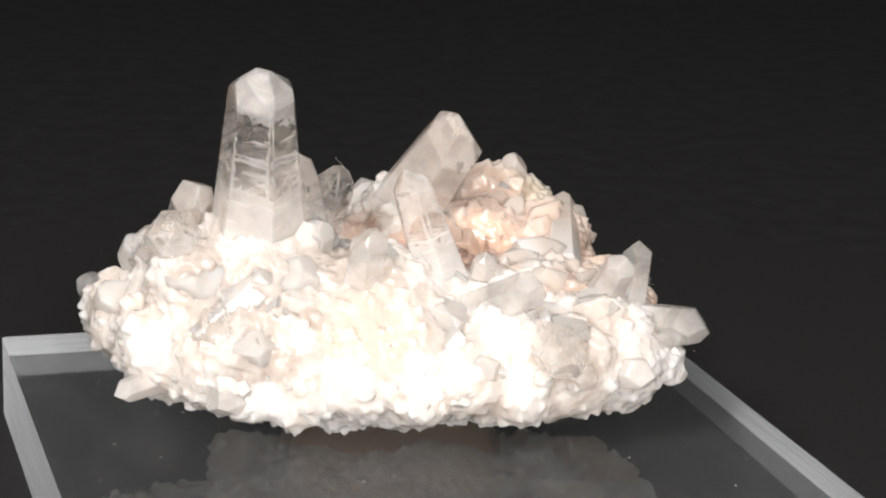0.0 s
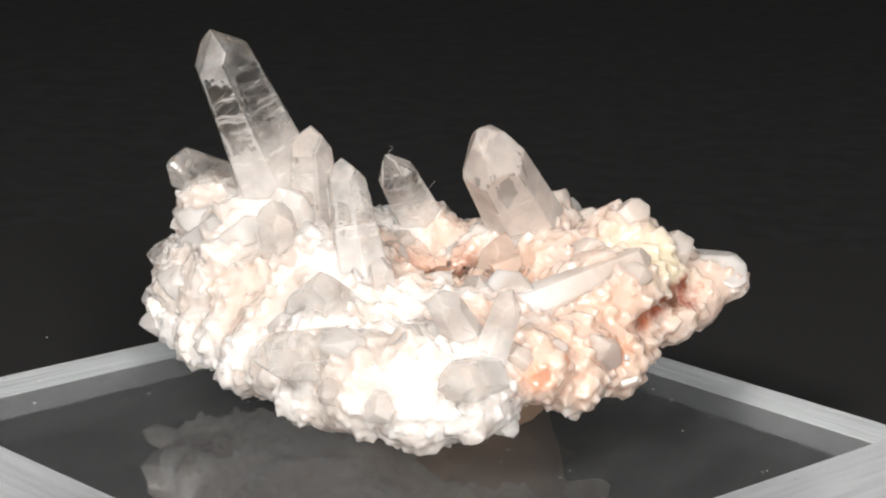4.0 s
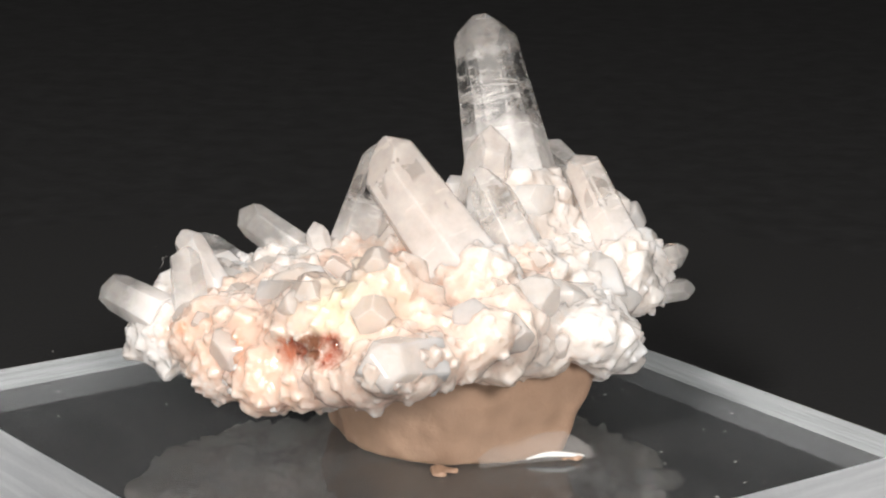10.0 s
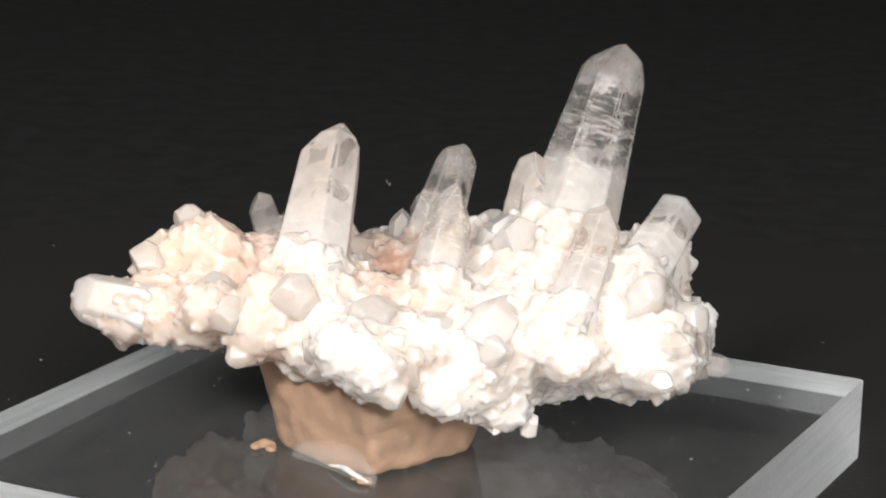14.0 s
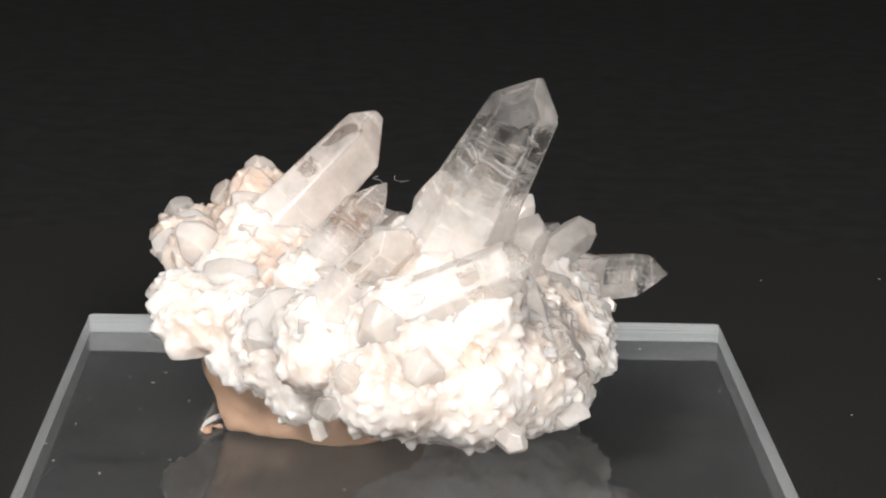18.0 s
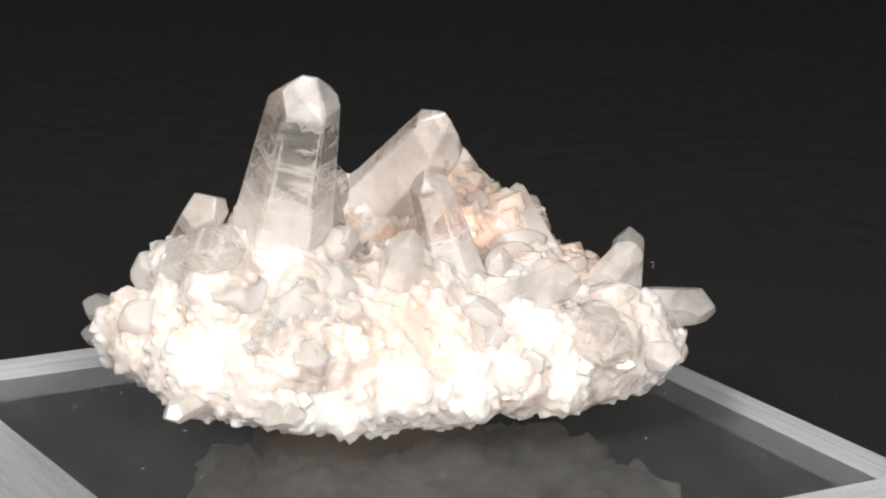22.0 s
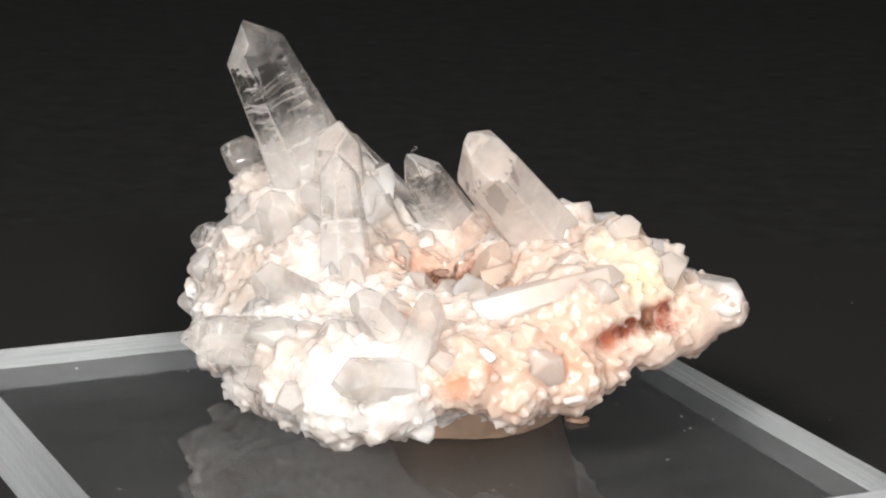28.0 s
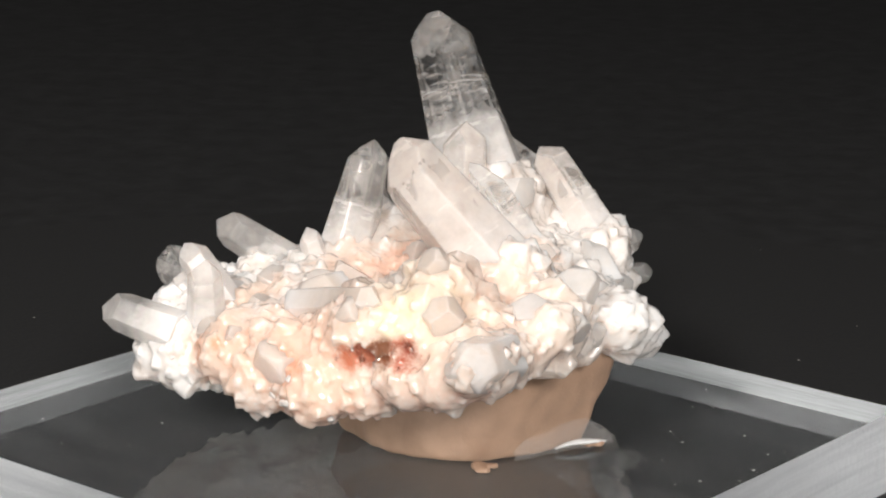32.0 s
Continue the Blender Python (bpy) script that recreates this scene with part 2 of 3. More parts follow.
def part(name, me, parent, label="", m=None):
    ob = new(name, me)
    ob.parent = parent
    if m is not None:
        ob.matrix_local = m
    return tagged(ob, label) if label else ob


def box(bm, x0, x1, y0, y1, z0, z1):
    vs = [bm.verts.new((x, y, z)) for z in (z0, z1) for x, y in ((x0, y0), (x1, y0), (x1, y1), (x0, y1))]
    for f in ((3, 2, 1, 0), (4, 5, 6, 7), (0, 1, 5, 4), (1, 2, 6, 5), (2, 3, 7, 6), (3, 0, 4, 7)):
        bm.faces.new([vs[i] for i in f])
    bm.normal_update()
    return bm


MM = 0.001


def cut_solid(planes, size):
    """The convex solid behind all the planes, each a point and an outward normal."""
    bm = bmesh.new()
    bmesh.ops.create_cube(bm, size=size)
    for co, no in planes:
        cut = bmesh.ops.bisect_plane(bm, geom=bm.verts[:] + bm.edges[:] + bm.faces[:], dist=1e-7, plane_co=co, plane_no=no, clear_outer=True)
        rim = [g for g in cut["geom_cut"] if isinstance(g, bmesh.types.BMEdge)]
        if len(rim) > 2:
            bmesh.ops.contextual_create(bm, geom=rim)
    return bm


def face_coords(me, length):
    """A map over each face: across it from -1 to 1, and the distance down from the tip as a share of the length."""
    uv = me.uv_layers.new(name="face")
    for f in me.polygons:
        side = Vector((-f.normal.y, f.normal.x, 0))
        side = side.normalized() if side.length > 1e-4 else Vector((1, 0, 0))
        reach = [me.vertices[i].co.dot(side) for i in f.vertices]
        mid, half = (max(reach) + min(reach)) / 2, max((max(reach) - min(reach)) / 2, 1e-6)
        for k, i in zip(f.loop_indices, f.vertices):
            uv.data[k].uv = ((me.vertices[i].co.dot(side) - mid) / half, 1 - me.vertices[i].co.z / (length * MM))


def crystal_mesh(name, length, width, material, seed=0, thick=1.0, taper=0.82, soft=0.04, jitter=4.0, steep=50.0, blunt=0.0, cuts=None, clean=None, twin=None):
    """A quartz prism along z (millimetres): six sides that draw in to taper, and six rhomb faces that meet at z = length.
    cuts: how far each rhomb face is drawn back from the tip, as a share of the width; blunt: a broken-off end."""
    rnd = random.Random(seed)
    r = width * 0.45 * MM
    top = length * MM
    lean = math.atan2(r * (1 - taper), top)
    planes = [((0, 0, 0), (0, 0, -1))]
    for i in range(6):
        a = radians(60 * i + 30 + rnd.uniform(-jitter, jitter))
        k = r * rnd.uniform(0.93, 1.06) * (thick if i % 3 == 0 else 1.0)
        planes.append(((k * math.cos(a), k * math.sin(a), 0), (math.cos(a) * math.cos(lean), math.sin(a) * math.cos(lean), math.sin(lean))))
    for i in range(6):
        a = radians(60 * i + 30 + rnd.uniform(-jitter, jitter))
        back = (cuts[i] if cuts else (0.0 if i % 2 else 0.16) + rnd.uniform(0.0, 0.12)) * width * MM
        tilt = radians(steep + rnd.uniform(-4, 4))
        planes.append(((0, 0, top + 0.14 * width * MM - back),
                       (math.cos(a) * math.sin(tilt), math.sin(a) * math.sin(tilt), math.cos(tilt))))
    if blunt:
        planes.append(((0, 0, top - blunt * width * MM), (rnd.uniform(-0.4, 0.4), rnd.uniform(-0.4, 0.4), 1)))
    bm = cut_solid(planes, 4 * (length + width) * MM)
    high = max(v.co.z for v in bm.verts)
    for v in bm.verts:
        v.co.z *= top / high
    bmesh.ops.dissolve_degenerate(bm, dist=0.03 * width * MM, edges=bm.edges)
    bm.normal_update()
    if soft:
        bmesh.ops.bevel(bm, geom=[e for e in bm.edges if e.is_manifold and max(v.co.z for v in e.verts) > 1e-5], offset=soft * width * MM, segments=2, profile=0.6, affect="EDGES", clamp_overlap=True)
    me = mesh_of(name, bm, material)
    face_coords(me, length)
    if twin:
        me.materials.append(twin)
        for f in me.polygons:
            f.material_index = int(rnd.random() < 0.45 if clean is None else any(f.normal.dot(d) > 0.6 for d in clean))
    return me


def along(base, tip, face=None):
    """The pose of a crystal that stands on base and points at tip (millimetres), one prism face turned towards face."""
    b, t = Vector(base) * MM, Vector(tip) * MM
    turn = (t - b).to_track_quat("Z", "Y").to_matrix().to_4x4()
    spin = 0.0
    if face is not None:
        local = turn.to_3x3().inverted() @ Vector(face)
        spin = math.degrees(math.atan2(local.y, local.x)) - 30
    return Matrix.Translation(b) @ turn @ pose(0, 0, 0, 0, 0, spin)


# ---- the place ----
def turn_key(ob, z):
    walk(ob, [(t, pose(0, 0, z, 0, 0, a)) for t, a in ROWS_TURN])


def build_setting():
    bm = box(bmesh.new(), -2.5, 2.5, -2.5, 1.30, -0.04, 0.0)
    tagged(new("table", mesh_of("table", bm, MAT_CLOTH)), "table covered with matt black cloth", "table", kind="structure")
    # hanging cloth with shallow folds
    bm = bmesh.new()
    rows = []
    for j in range(41):
        z = -0.6 + 2.6 * j / 40
        rows.append([bm.verts.new((-2.5 + 5 * i / 120, 1.34 + 0.006 * noise.noise((i * 0.35, j * 0.08, 3)), z)) for i in range(121)])
    for j in range(40):
        for i in range(120):
            bm.faces.new((rows[j][i], rows[j][i + 1], rows[j + 1][i + 1], rows[j + 1][i]))
    ob = new("backdrop", mesh_of("backdrop", bm, MAT_CLOTH, True))
    thick = ob.modifiers.new("thick", "SOLIDIFY")
    thick.thickness = 0.003
    tagged(ob, "black cloth backdrop hanging behind the turntable", "backdrop", kind="structure")


def build_turntable():
    ob = tagged(new("turntable"), "round black display turntable, slightly dusty, on a black cloth", "turntable")
    bm = bmesh.new()
    prof = [(0.0, 0.0), (0.171, 0.0), (0.1742, -0.0012), (0.175, -0.004), (0.175, -0.012), (0.150, -0.014), (0.0, -0.014)]
    ring = []
    for k in range(128):
        a = 2 * math.pi * k / 128
        ring.append([bm.verts.new((r * math.cos(a), r * math.sin(a), z)) for r, z in prof[1:-1]])
    top, bottom = bm.verts.new((0, 0, 0)), bm.verts.new((0, 0, -0.014))
    for k in range(128):
        a, b = ring[k], ring[(k + 1) % 128]
        bm.faces.new((top, a[0], b[0]))
        bm.faces.new((bottom, b[-1], a[-1]))
        for q in range(len(a) - 1):
            bm.faces.new((a[q], a[q + 1], b[q + 1], b[q]))
    part("disc", mesh_of("disc", bm, MAT_DISC), ob)
    bm = bmesh.new()
    bmesh.ops.create_cone(bm, cap_ends=True, segments=64, radius1=0.10, radius2=0.095, depth=0.016,
                          matrix=pose(0, 0, -0.022))
    part("foot", mesh_of("foot", bm, MAT_DISC), ob)
    return ob


SLAB_TURN, SLAB_X, SLAB_Y, SLAB_H = 105.24, -0.0006, -0.0004, 0.0122


def build_block():
    ob = tagged(new("acrylic_block"), "square clear acrylic display block with sawn frosted edges", "display stand")
    m = pose(SLAB_X, SLAB_Y, 0, 0, 0, SLAB_TURN)
    h = 0.05
    bm = box(bmesh.new(), -h, h, -h, h, -SLAB_H + 0.0001, 0)
    bmesh.ops.bevel(bm, geom=[e for e in bm.edges if abs(e.verts[0].co.z - e.verts[1].co.z) > 0.005], offset=0.0004, segments=2, affect="EDGES")
    for f in bm.faces:
        f.material_index = 0 if abs(f.normal.z) > 0.5 else 1
    me = mesh_of("slab", bm, MAT_ACRYLIC)
    me.materials.append(MAT_EDGE)
    part("slab", me, ob, "", m).visible_shadow = False
    return ob


def lump(bm, x, y, z, r):
    bmesh.ops.create_icosphere(bm, subdivisions=2, radius=r * MM, matrix=Matrix.Translation((x * MM, y * MM, z * MM)))


def core(bm):
    """The lumps of massive quartz from which all the points grow."""
    lump(bm, 17.5, -18.5, 14.5, 5.5)
    lump(bm, 12, -17, 16, 6)
    lump(bm, 34, -9, 11.8, 3.6)
    lump(bm, 30, -14, 10.4, 3.6)
    lump(bm, 26, 17, 13, 4.8)
    lump(bm, 22, 22.5, 14, 4)
    lump(bm, 29, 9, 12.6, 4.8)
    lump(bm, 3, 35, 22, 3.6)
    lump(bm, -14, -24.5, 10.3, 4.4)
    lump(bm, -20, -24.5, 10.8, 4.1)
    lump(bm, 2, -24.8, 10.8, 4)
    lump(bm, 15, -22.5, 10.3, 4)
    lump(bm, 20, -19.5, 10.3, 3.8)
    lump(bm, -29, -17, 24.5, 5.5)
    lump(bm, -38, -10, 15.5, 5)
    lump(bm, 2, -23, 12.3, 5.1)
    lump(bm, 8, -22.5, 12.3, 4.8)
    lump(bm, 14, -20.5, 11.8, 4.8)
    lump(bm, -6, -23.5, 12.3, 5.1)
    lump(bm, -24.1, 8, 9.4, 4)
    lump(bm, 19.5, 39.5, 20, 2.8)
    lump(bm, 15.5, 37.5, 19.8, 3.4)
    lump(bm, 11, 35.5, 19.3, 4)
    lump(bm, 6, 34, 19.2, 3.6)
    lump(bm, -18.5, 25.8, 16.2, 4.2)
    lump(bm, -21.5, 17, 12.6, 3.8)
    lump(bm, -14.5, 27.5, 18.5, 4.4)
    lump(bm, -24, -8, 24, 6.5)
    lump(bm, -20, -16, 23, 6)
    lump(bm, -29, -6, 21, 6)
    lump(bm, -29, -13, 20, 7)
    lump(bm, 27, -12, 12.8, 7.6)
    lump(bm, 22, -17, 12.8, 6.6)
    lump(bm, -38, -6, 16, 6)
    lump(bm, -32, -10, 16, 8.4)
    lump(bm, -31, -16, 15, 7.8)
    lump(bm, -31, -5, 16, 7.1)
    lump(bm, -27, -10, 16, 9.1)
    lump(bm, -26, -17, 15, 8.8)
    lump(bm, -23, -20, 15, 8.4)
    lump(bm, -16, -17, 15, 10.3)
    lump(bm, -14, -10, 15, 12.3)
    lump(bm, -14, -4, 15, 11.5)
    lump(bm, -8, -16, 14, 10.5)
    lump(bm, -4, -10, 15, 12.7)
    lump(bm, -4, -6, 15, 10.5)
    lump(bm, -1, -17, 13, 9.2)
    lump(bm, 4, -7, 13, 11.5)
    lump(bm, 10, -11, 13, 9.4)
    lump(bm, 11, -18, 12.8, 7.6)
    lump(bm, 12, -4, 14, 9.5)
    lump(bm, 18, -15, 12.8, 7.1)
    lump(bm, 22, -9, 12.8, 7.9)
    lump(bm, 27, -5, 14, 6.4)
    lump(bm, 28, -13, 11.8, 5.4)
    lump(bm, 31, -6, 12.8, 5.4)
    lump(bm, -32, 4, 17, 4.5)
    lump(bm, -24, 0, 17, 7)
    lump(bm, -22, 5, 17, 7.8)
    lump(bm, -21, 11, 15, 7.4)
    lump(bm, -17, 19, 17, 5.4)
    lump(bm, -12, 3, 15, 9)
    lump(bm, -9, 15, 17, 7.9)
    lump(bm, -5, 11, 14, 7.5)
    lump(bm, -1, 16, 18, 8.8)
    lump(bm, 4, 7, 12, 8.5)
    lump(bm, 5, 1, 12.5, 8.8)
    lump(bm, 10, 18, 19, 8.4)
    lump(bm, 12, 9, 14.5, 8)
    lump(bm, 17, 0, 14, 9.3)
    lump(bm, 17, 8, 15, 7.9)
    lump(bm, 19, 17, 18, 7.6)
    lump(bm, 25, 5, 15, 6.2)
    lump(bm, 26, 11, 15, 5.7)
    lump(bm, 30, 3, 15, 4.8)
    lump(bm, -16, 23, 17, 4.8)
    lump(bm, -7, 24, 18, 6)
    lump(bm, -4, 23, 19, 7.1)
    lump(bm, -1, 30, 20, 5.2)
    lump(bm, 0, 28, 19, 5.2)
    lump(bm, 9, 29, 20, 5.7)
    lump(bm, 12, 24, 21, 7.4)
    lump(bm, 15, 33, 20, 4.3)
    lump(bm, 18, 27, 20, 6.1)
    lump(bm, 20, 21, 20, 6.9)


def baked(ob):
    """The mesh of ob with its modifiers applied; ob goes."""
    dg = bpy.context.evaluated_depsgraph_get()
    me = bpy.data.meshes.new_from_object(ob.evaluated_get(dg))
    bpy.data.objects.remove(ob)
    return me


def surface_spots(me, rnd, count, gap):
    """Places and normals spread over a mesh, no two closer than gap."""
    faces = list(me.polygons)
    area = np.cumsum([f.area for f in faces])
    spots = []
    for _ in range(count):
        f = faces[int(np.searchsorted(area, rnd.random() * area[-1]))]
        p = f.center.copy()
        if all((p - q).length > gap for q, _ in spots):
            spots.append((p, f.normal.copy()))
    return spots


def stand(p, way, sink, size, spin):
    return (Matrix.Translation(p - way * sink) @ way.to_track_quat("Z", "Y").to_matrix().to_4x4()
            @ pose(0, 0, 0, 0, 0, spin) @ Matrix.Diagonal((size, size, size, 1)))


def melted(me, voxel, worn=0):
    """A mesh of overlapping solids fused into one skin, its edges worn round."""
    raw = new("raw", me)
    mod = raw.modifiers.new("melt", "REMESH")
    mod.mode, mod.voxel_size = "VOXEL", voxel
    if worn:
        rub = raw.modifiers.new("rub", "SMOOTH")
        rub.factor, rub.iterations = 0.5, worn
    return baked(raw)


def gathered(name, pieces, material):
    """One mesh out of (mesh, pose) pairs."""
    verts, faces, start = [], [], 0
    for me, m in pieces:
        verts += [tuple(m @ v.co) for v in me.vertices]
        faces += [tuple(start + i for i in f.vertices) for f in me.polygons]
        start += len(me.vertices)
    out = bpy.data.meshes.new(name)
    out.from_pydata(verts, [], faces)
    out.materials.append(material)
    return out


def build_matrix(cluster):
    """Massive quartz: a core overgrown with blunt intergrown points, and small free ones on its skin."""
    def in_hollow(p, spare):
        return any((p - Vector(h[:3])).length < h[3] + spare for h in HOLLOWS)

    rnd = random.Random(11)
    bm = bmesh.new()
    core(bm)
    # the floor of the hollow, the tongue round the far end and the knob on it
    for x, y, z, size in ((0.6, 4.6, 16.4, 6.2), (-4.0, 1.5, 17.4, 5.6), (18.6, 34.5, 17.8, 4.4), (20.6, 29.5, 16.6, 4.2), (14.6, 37.0, 19.4, 4.5), (18.0, 38.8, 20.0, 3.7), (13.6, 26.2, 26.4, 4.6), (16.6, 28.0, 24.0, 4.4)):
        lump(bm, x, y, z, size)
    for tip, foot, width, kind, _ in CRYSTALS():
        if kind == "pale":
            continue
        inward = Vector((foot[0] * 0.93, foot[1] * 0.93, foot[2] - 0.12 * width))
        lump(bm, *inward, 0.60 * width)
        if width > 7:
            lump(bm, *(Vector(foot) + 0.10 * (Vector(tip) - Vector(foot))), 0.56 * width)
    base = melted(mesh_of("core", bm, MAT_MATRIX), 0.0010)
    def points(name, length, seed, *sizes):
        return [crystal_mesh(name, length, w, MAT_MATRIX, seed=seed + i, blunt=p, soft=0.0, jitter=9, taper=0.86) for i, (w, p) in enumerate(sizes)]

    blocks = points("block", 8.0, 40, (3.4, 0), (4.4, 0.05), (5.4, 0), (6.5, 0.1), (8.0, 0.1))
    grains = points("grain", 3.2, 70, (1.5, 0), (1.9, 0.1), (2.3, 0), (2.8, 0.1), (3.4, 0.1))
    pieces = [(base, Matrix())]
    heart = Vector((-0.002, 0.002, 0.006))
    for p, n in surface_spots(base, rnd, 1200, 0.0034):
        way = (n * 0.5 + (p - heart).normalized() + Vector((rnd.gauss(0, 0.22), rnd.gauss(0, 0.22), rnd.gauss(0, 0.18)))).normalized()
        out = rnd.choice((0.0002, 0.0005, 0.0009, 0.0014, 0.0020))
        if n.dot(way) > 0.3 and p.z > 0.012 and way.z > -0.1 and (p - heart).length < 0.037 and not in_hollow(p, 0.004):
            pieces.append((rnd.choice(blocks), stand(p, way, 0.008 - out, 1.0, rnd.uniform(0, 60))))
    for p, n in surface_spots(base, rnd, 5200, 0.00125):
        if p.z > 0.013 and rnd.random() < 0.45:
            continue
        way = (n + Vector((rnd.gauss(0, 0.4), rnd.gauss(0, 0.4), rnd.gauss(0, 0.35)))).normalized()
        pieces.append((rnd.choice(grains), stand(p, way, rnd.uniform(0.0020, 0.0029), 1.0, rnd.uniform(0, 60))))
    # a crust of intergrown points all over the mass
    crust = points("point", 5.0, 200, (1.8, 0), (2.3, 0.05), (2.8, 0), (3.4, 0.08), (4.2, 0.1), (5.0, 0.1))
    for p, n in surface_spots(base, rnd, 4200, 0.0016):
        if n.z < -0.3 or in_hollow(p, -0.001) or (p.y > 0.032 and n.z < 0.2):
            continue
        out_way = Vector((p.x, p.y + 0.002, p.z - 0.010)).normalized()
        way = (n + out_way * 0.5 + Vector((rnd.gauss(0, 0.3), rnd.gauss(0, 0.3), rnd.gauss(0, 0.3)))).normalized()
        size = rnd.uniform(0.6, 1.0)
        pieces.append((rnd.choice(crust), stand(p, way, (0.0050 - rnd.uniform(0.0004, 0.0016)) * size, size, rnd.uniform(0, 60))))
    base = melted(gathered("grown", pieces, MAT_MATRIX), 0.00026, 1)
    base.polygons.foreach_set("use_smooth", [True] * len(base.polygons))
    n = len(base.vertices)
    co, no = np.empty(n * 3, np.float32), np.empty(n * 3, np.float32)
    base.vertices.foreach_get("co", co)
    base.vertices.foreach_get("normal", no)
    lift = np.array([0.00012 * noise.noise(Vector(p) * 700) for p in co.reshape(-1, 3)], np.float32)
    for x, y, z, radius, depth in HOLLOWS:
        far = np.linalg.norm(co.reshape(-1, 3) - np.array((x, y, z), np.float32), axis=1)
        lift -= depth * np.clip(1 - (far / radius) ** 2, 0, 1)
    base.vertices.foreach_set("co", (co.reshape(-1, 3) + no.reshape(-1, 3) * lift[:, None]).ravel())
    base.materials.clear()
    base.materials.append(MAT_MATRIX)
    part("matrix", base, cluster)

    def in_zone(p):
        return any((p - Vector(z[0])).length < z[1] * 0.8 for z in ZONES)

    def stained_copy(meshes, material):
        copies = [q.copy() for q in meshes]
        for q in copies:
            q.materials[0] = material
        return copies

    # stout intergrown points, mostly sunk in the mass
    stout = [crystal_mesh("stout_crystal", 7.5, w, MAT_STOUT, seed=40 + i, blunt=p, soft=0.12, jitter=9, taper=0.86)
             for i, (w, p) in enumerate(((3.6, 0), (4.4, 0.1), (5.2, 0.15), (6.0, 0.1), (7.0, 0.2), (8.0, 0.15), (4.8, 0), (6.6, 0.05)))]
    stout_warm = stained_copy(stout, MAT_STOUT_PEACH)
    spots = surface_spots(base, rnd, 420, 0.0062)
    for p, n in [q for q in spots if not in_hollow(q[0], 0.002) and q[1].z > -0.1 and q[0].z > 0.013 and q[0].y < 0.030][:110]:
        out_way = Vector((p.x, p.y + 0.002, p.z - 0.012)).normalized()
        way = (n * 0.5 + out_way + Vector((rnd.gauss(0, 0.25), rnd.gauss(0, 0.25), rnd.gauss(0, 0.25)))).normalized()
        out = rnd.uniform(0.0004, 0.0014) if rnd.random() > 0.2 else rnd.uniform(0.0014, 0.0024)
        shape, at = rnd.choice(stout_warm if in_zone(p) else stout), stand(p, way, 0.0075 - out, 1.0, rnd.uniform(0, 60))
        if p.y < 0.004 or p.z > 0.0165:
            part("stout_crystal", shape, cluster, "", at)
    # fine druse between them
    kinds = [crystal_mesh("druse_crystal", 3.4, w, MAT_DRUSE, seed=100 + i, blunt=p, soft=0.08, jitter=9)
             for i, (w, p) in enumerate(((1.5, 0), (1.9, 0.1), (2.3, 0.15), (2.8, 0.1), (3.2, 0.2), (1.3, 0)))]
    count = 0
    for p, n in surface_spots(base, rnd, 2200, 0.0018):
        way = (n + Vector((rnd.gauss(0, 0.4), rnd.gauss(0, 0.4), rnd.gauss(0, 0.35)))).normalized()
        size = rnd.uniform(0.5, 1.0)
        if in_hollow(p, 0.001):
            continue
        m = stand(p, way, (0.0034 - rnd.uniform(0.0001, 0.0005)) * size, size, rnd.uniform(0, 60))
        if p.z < 0.015 and -0.2 < n.z < 0.5 and count < 295:
            count += 1
            part("druse_crystal", rnd.choice(kinds), cluster, "", m)


def build_cluster():
    ob = tagged(new("quartz_cluster"), "white quartz crystal cluster with iron-stained hollows on a putty base", "mineral specimen")
    build_matrix(ob)
    for i, (tip, base, width, kind, extra) in enumerate(CRYSTALS()):
        t, b = Vector(tip), Vector(base)
        mat = {"clear": MAT_CLEAR, "milky": MAT_MILKY, "brown": MAT_BROWN, "pale": MAT_STOUT, "peach": MAT_STOUT_PEACH}[kind]
        small = width < 6.9
        if small and kind in ("clear", "milky"):
            mat = MAT_SMALL_CLEAR if kind == "clear" else MAT_SMALL_MILKY
        at = along(b, t, extra.get("face"))
        clean = [at.to_3x3().inverted() @ Vector(d).normalized() for d in extra["clean"]] if "clean" in extra else None
        me = crystal_mesh("crystal", (t - b).length, width, mat, seed=i + 1, clean=clean, twin=None if small else {"clear": MAT_CLEAR_CLEAN, "milky": MAT_MILKY_CLEAN}.get(kind),
                          **{k: v for k, v in extra.items() if k not in ("face", "label", "clean")})
        part("crystal", me, ob, extra.get("label", ""), at)
    return ob


